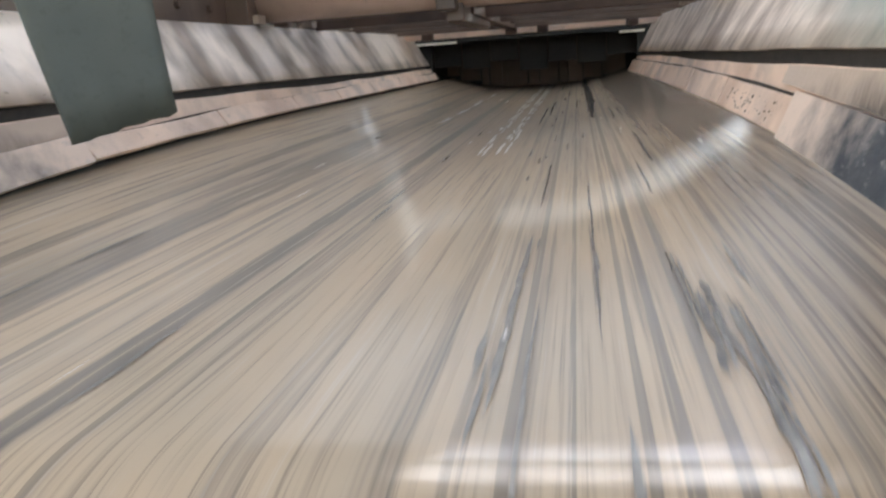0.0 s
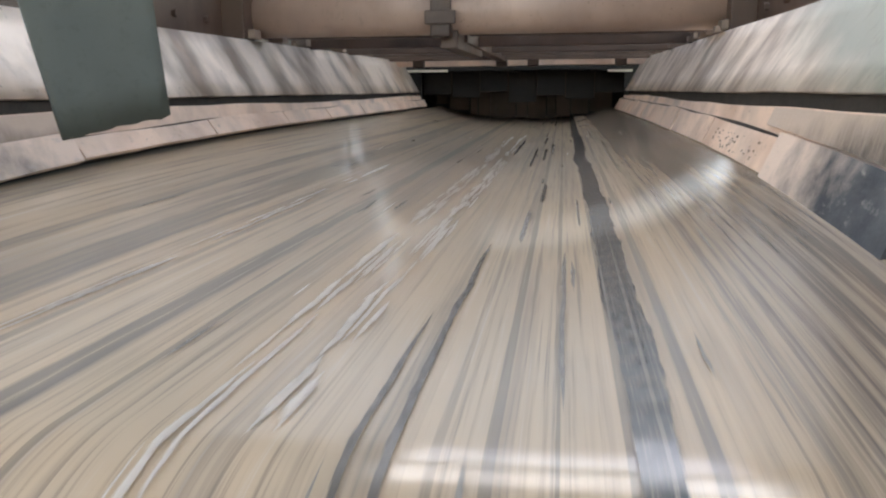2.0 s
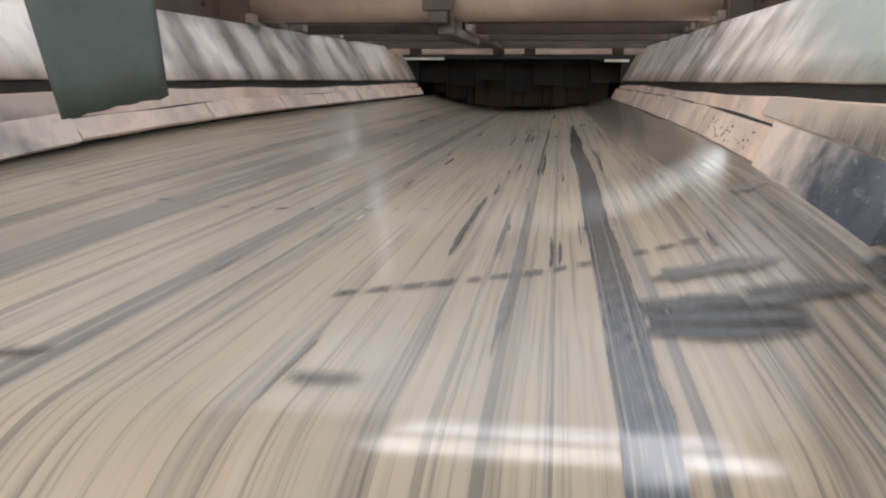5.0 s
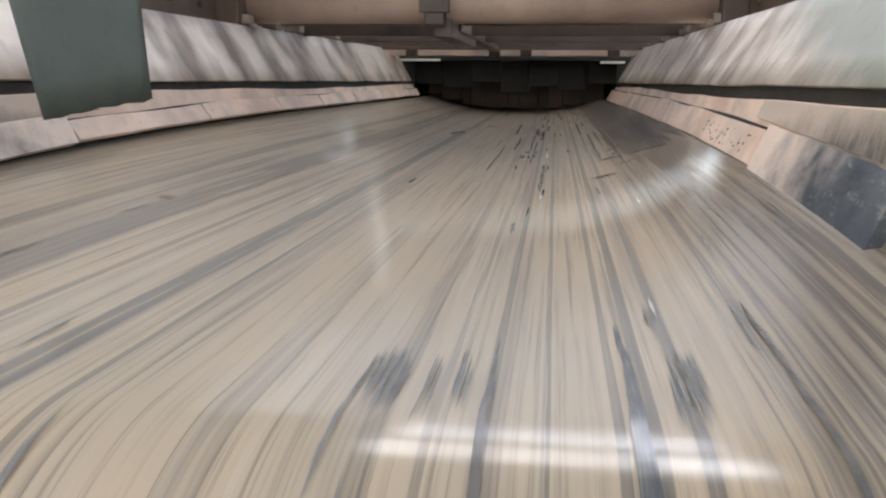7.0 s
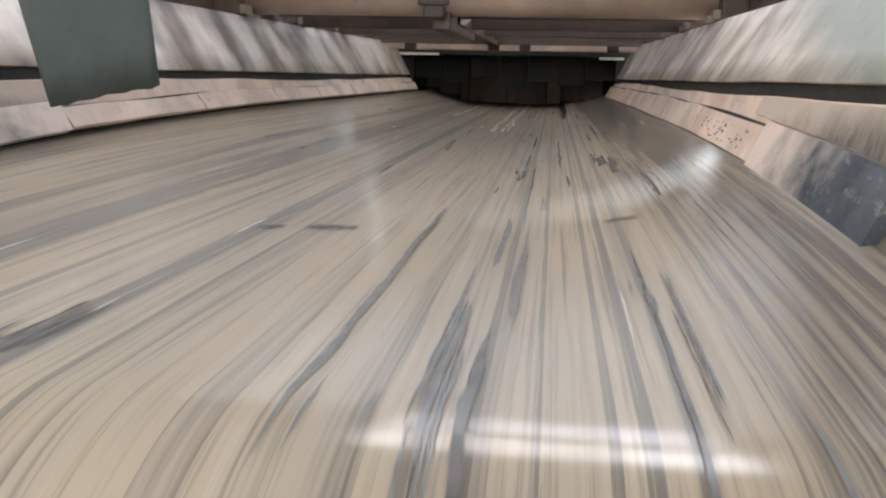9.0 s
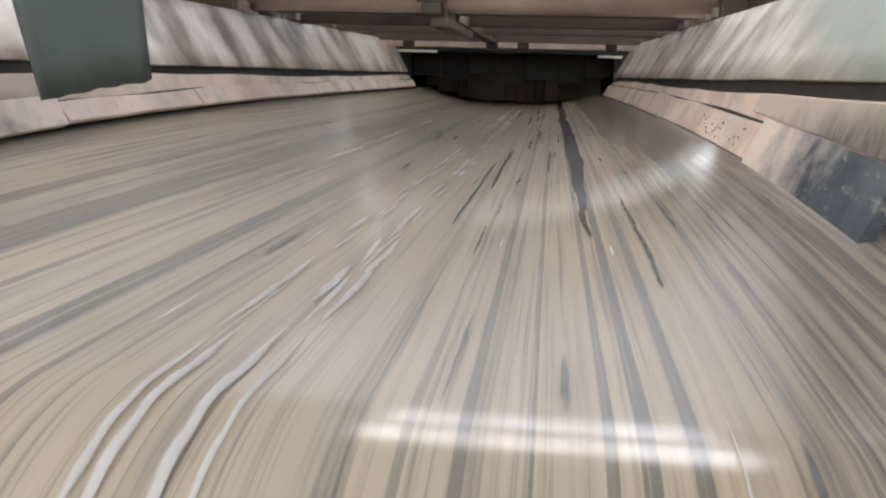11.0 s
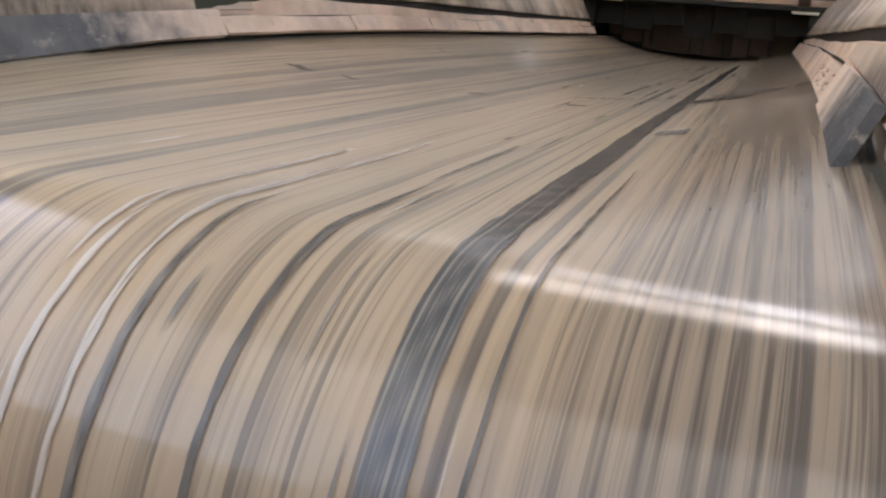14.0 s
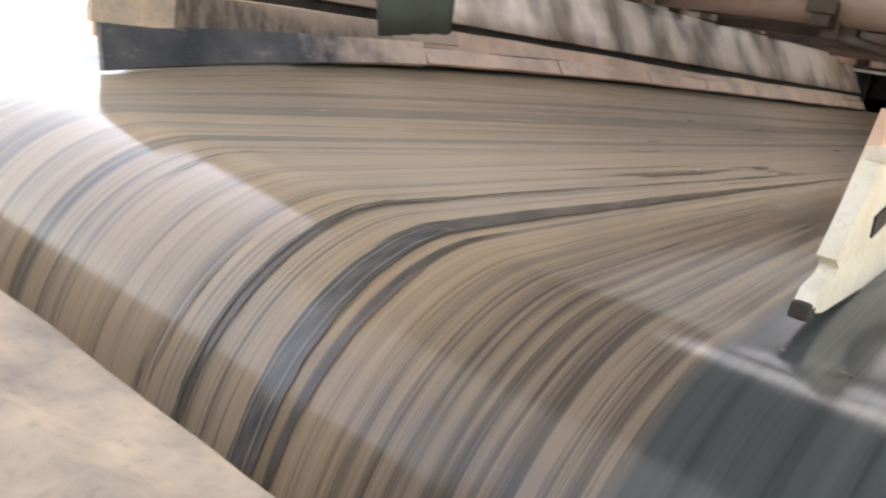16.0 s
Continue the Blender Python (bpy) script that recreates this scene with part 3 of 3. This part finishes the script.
def motions():
    for ob, x, s in marks:
        rows, k = [], 0
        while k < 480:
            run = (s - SPEED * k / FPS) % LOOP
            rows.append((k / FPS, run))
            bend = run < 0.30 or run > LOOP - math.pi * R - 0.1 or LONG - 0.3 < run < LONG + math.pi * R + 0.1
            k = min(480, k + (1 if bend else 5))
        rows.append((16.0, (s - SPEED * 16.0) % LOOP))
        poses = []
        for t, run in rows:
            p, a = belt_point(x, run, 0.0014)
            e = 0.01
            tilt = math.degrees(math.atan2(lift(x + e, p.y) - lift(x - e, p.y), 2 * e)) if 0 < run < LONG else 0.0
            poses.append((t, Matrix.Translation(p) @ pose(0, 0, 0, math.degrees(a)) @ pose(0, 0, 0, 0, -tilt, 0)))
        walk(ob, poses)
    sway = ((0, 0.02), (0.5, 0.035), (0.75, 0.0), (1, -0.006), (1.25, 0.012), (1.5, -0.02), (1.75, 0.015), (2, 0.02), (2.25, -0.01), (2.5, 0.008), (2.75, 0.012), (3, -0.004),
            (3.25, 0.01), (3.5, -0.022), (3.75, 0.015), (4, 0.011), (4.5, -0.01), (5, 0.012), (5.5, -0.008), (6, 0.01), (6.5, -0.004), (6.75, 0.015), (7, -0.019), (7.25, 0.0),
            (7.5, 0.03), (7.75, 0.0), (8, 0.01), (8.25, -0.008), (8.5, 0.022), (8.75, -0.006), (9, 0.017), (9.5, -0.01), (10, 0.012), (10.5, -0.012), (11, 0.008), (11.5, -0.002),
            (11.75, 0.01), (12, -0.03), (12.25, 0.0), (12.5, -0.032), (12.75, 0.005), (13, -0.008), (13.25, 0.01), (13.5, 0.0), (14, 0.01), (14.5, -0.01), (15, 0.01), (15.5, -0.01), (16, -0.02))
    walk(hanging_flap, [(t, Matrix.Translation(FLAP) @ pose(0, 0, 0, 0.4 * math.sin(t * 9), math.degrees(-a / 0.8) * 0.6, 0)) for t, a in sway])
    for pulley, y in ((head_pulley, 0.0), (tail_pulley, LONG)):
        walk(pulley, [(0.2 * i, pose(0, y, -R, math.degrees(SPEED / R) * 0.2 * i)) for i in range(81)])


def at(y, t):
    """Run at the clip's start of what passes y at t seconds."""
    return y + SPEED * t


random.seed(11)
# broken pale dust lines
for line, wide in ((0.020, 0.007), (0.027, 0.005), (0.034, 0.006), (0.070, 0.007), (0.077, 0.005), (0.084, 0.006), (-0.215, 0.007), (-0.226, 0.004)):
    y = -1.8 if line > 0 else -0.8
    while y < (2.6 if line > 0 else 1.2):
        long = random.uniform(0.09, 0.36)
        if random.random() < 0.88:
            mark("dust_streak", line + random.uniform(-0.004, 0.004), at(y, 12.3), wide * random.uniform(0.5, 1.5), long, CHALK, int(y * 1000))
        y += long + random.uniform(0.0, 0.10)
# thicker pale clots on two of the lines
for x, y, wide, long in ((0.027, 0.30, 0.026, 0.12), (0.078, 0.34, 0.028, 0.16), (0.079, 0.62, 0.024, 0.18), (0.028, 0.70, 0.028, 0.12), (0.076, 0.10, 0.026, 0.16), (0.026, 0.02, 0.030, 0.2), (0.078, 0.85, 0.026, 0.22), (0.028, 1.2, 0.024, 0.24), (0.03, -0.4, 0.026, 0.2), (0.078, -0.25, 0.028, 0.24)):
    for t in (12.5, 2.7):
        for k in range(6):
            mark("dust_streak", x + (k - 2.5) * 0.19 * wide, at(y + random.uniform(-0.09, 0.09), t), 0.15 * wide, long * random.uniform(0.3, 0.9), CHALK, int(y * 100) + k)
# the wide lane rubbed bare over part of the belt
mark("bare_lane", 0.299, 5.9, 0.030, 7.6, LANE, 77, "bare dark rubber lane", 0.035, 8.0)
# short dark scuffs along the worn lanes
LANES = (0.120, 0.149, 0.165, 0.181, 0.195, 0.211, 0.230, 0.246, 0.265, 0.280, 0.317, 0.331, 0.345, 0.39, 0.417, 0.459)
for i in range(100):
    mark("scuff", random.choice(LANES) + random.uniform(-0.008, 0.008), random.uniform(0, LOOP), random.uniform(0.002, 0.0065), random.choice((0.05, 0.09, 0.13, 0.18)), SCUFF if i % 6 == 0 else RUBBED, i)
for i in range(46):
    mark("dark_streak", random.choice((0.10, 0.13, 0.149, 0.16, 0.181, 0.195, 0.211, 0.222, 0.246, 0.27, 0.331, 0.352, 0.37, 0.404)) + random.uniform(-0.006, 0.006), random.uniform(0, LOOP), random.uniform(0.003, 0.009), random.choice((0.3, 0.5, 0.8)), (SCUFF, RUBBED)[i % 2], 700 + i, "", 0.10, 6.0)
for i in range(44):
    mark("dark_streak", random.choice((-0.4, -0.31, -0.29, -0.2, -0.12, -0.09, -0.05, -0.03, 0.07)) + random.uniform(-0.02, 0.02), random.uniform(0, LOOP), random.uniform(0.003, 0.008), random.choice((0.09, 0.13, 0.18)), RUBBED, 100 + i)
for i in range(44):
    mark("dust_streak", random.uniform(-0.4, 0.5), random.uniform(0, LOOP), random.uniform(0.0012, 0.0035), random.choice((0.045, 0.09, 0.13)), CHALK, 200 + i)
# the splice: bare patches and a slanting broken seam
for x, y, t, wide, long, slant, dark in (
        (0.350, 1.62, 3.5, 0.065, 0.08, 0.0, RUBBED), (0.40, 2.38, 3.5, 0.15, 0.07, 0.35, SCUFF), (0.50, 2.75, 3.5, 0.06, 0.06, 0.3, SCUFF), (-0.41, 1.85, 3.5, 0.06, 0.04, 0.0, SCUFF),
        (-0.33, 1.92, 3.5, 0.04, 0.02, 0.3, SCUFF), (-0.12, 2.1, 3.5, 0.05, 0.02, 0.2, SCUFF), (0.10, 2.08, 3.5, 0.06, 0.02, 0.1, SCUFF),
        (0.352, -0.03, 15.0, 0.06, 0.04, 0.2, SCUFF), (0.425, -0.02, 15.0, 0.08, 0.035, 0.2, RUBBED), 
        (0.34, 1.109, 7.0, 0.05, 0.03, 0.4, SCUFF), (0.40, 1.28, 7.0, 0.07, 0.025, 0.8, SCUFF), (0.46, 1.44, 7.0, 0.05, 0.03, 0.4, SCUFF), (-0.332, 0.73, 7.0, 0.025, 0.02, 0.0, SCUFF),
        (-0.02, 0.55, 9.0, 0.07, 0.03, 0.1, SCUFF), (-0.09, 0.53, 9.0, 0.04, 0.02, 0.1, SCUFF), (0.34, 0.60, 9.0, 0.05, 0.02, 0.1, SCUFF)):
    blob("bare_patch", x, at(y, t), wide, long, dark, int(x * 1000) + int(y * 100), slant, "bare dark rubber patch")
for x, y, t, wide, long, seed in (
        (0.352, 0.17, 0.0, 0.022, 0.22, 51), (0.362, 0.04, 0.0, 0.014, 0.24, 52), (0.338, 0.27, 0.0, 0.008, 0.26, 53), (0.37, 0.12, 0.0, 0.007, 0.20, 54),
        (0.132, 0.07, 7.0, 0.010, 0.12, 55), (0.144, 0.06, 7.0, 0.012, 0.14, 56), (0.172, 0.05, 7.0, 0.007, 0.12, 57), (0.192, 0.06, 7.0, 0.009, 0.11, 58), (0.326, 0.05, 7.0, 0.008, 0.13, 59), (0.34, 0.07, 7.0, 0.013, 0.12, 60),
        (0.167, 0.10, 8.2, 0.010, 0.09, 61), (0.182, 0.09, 8.2, 0.007, 0.10, 62), (0.196, 0.11, 8.2, 0.009, 0.10, 63), (0.175, 0.24, 8.2, 0.008, 0.08, 64), (0.20, 0.24, 8.2, 0.007, 0.09, 65),
        (-0.11, 0.10, 9.0, 0.022, 0.16, 66), (-0.13, 0.02, 9.0, 0.016, 0.2, 67), (0.18, 0.12, 9.0, 0.014, 0.42, 68), (0.19, 0.0, 9.0, 0.009, 0.3, 69), (0.335, 0.22, 9.0, 0.006, 0.09, 70), (0.352, 0.14, 9.0, 0.007, 0.4, 71)):
    for i in range(4):
        mark("bare_patch", x + (i - 1.5) * 0.27 * wide, at(y + random.uniform(-0.15, 0.15) * long, t), 0.3 * wide * random.uniform(0.7, 1.2), long * random.uniform(0.5, 1.0), (SCUFF, RUBBED)[i % 2], seed + 40 * i, "bare dark rubber patch", 0.16, 9.0)
for x, y, wide, long, seed in ((0.375, -0.06, 0.12, 0.12, 41), (0.45, -0.005, 0.10, 0.05, 42), (0.545, 0.02, 0.055, 0.12, 43)):
    mark("bare_patch", x, at(y, 15.0), wide, long, BLACK, seed, "bare black rubber patch", 0.04, 6.0)
for i in range(13):
    f = i / 12
    blob("seam_piece", 0.06 + 0.33 * f, at(0.0 + 0.20 * f, 15.0), 0.028 * random.uniform(0.6, 1.2), 0.018, SCUFF, 300 + i, 0.6)
    blob("seam_piece", -0.45 + 0.50 * f, at(0.42 + 0.10 * f, 15.0), 0.024 * random.uniform(0.3, 1.0), 0.010, SCUFF, 330 + i, 0.2)
# the chevron-worn stretch by the margin
for j in range(11):
    for i in range(3):
        blob("worn_bar", 0.372 + 0.036 * i + 0.012 * (j % 2) + 0.004 * j, at(0.05 + 0.085 * j + 0.02 * i, 8.0), random.uniform(0.036, 0.052), random.uniform(0.022, 0.04), BLACK if (i + j) % 3 else SCUFF, 400 + 10 * j + i, 0.5)
    mark("worn_bar", 0.47 + 0.004 * j, at(0.10 + 0.085 * j, 8.0), 0.035, 0.09, BLACK, 600 + j, "", 0.06, 8.0)
for x, wide in ((0.40, 0.006), (0.437, 0.007), (0.468, 0.012), (0.50, 0.03), (0.53, 0.028)):
    mark("worn_bar", x, at(0.70, 8.0), wide, 1.2, SCUFF, int(x * 1000), "", 0.06)

motions()
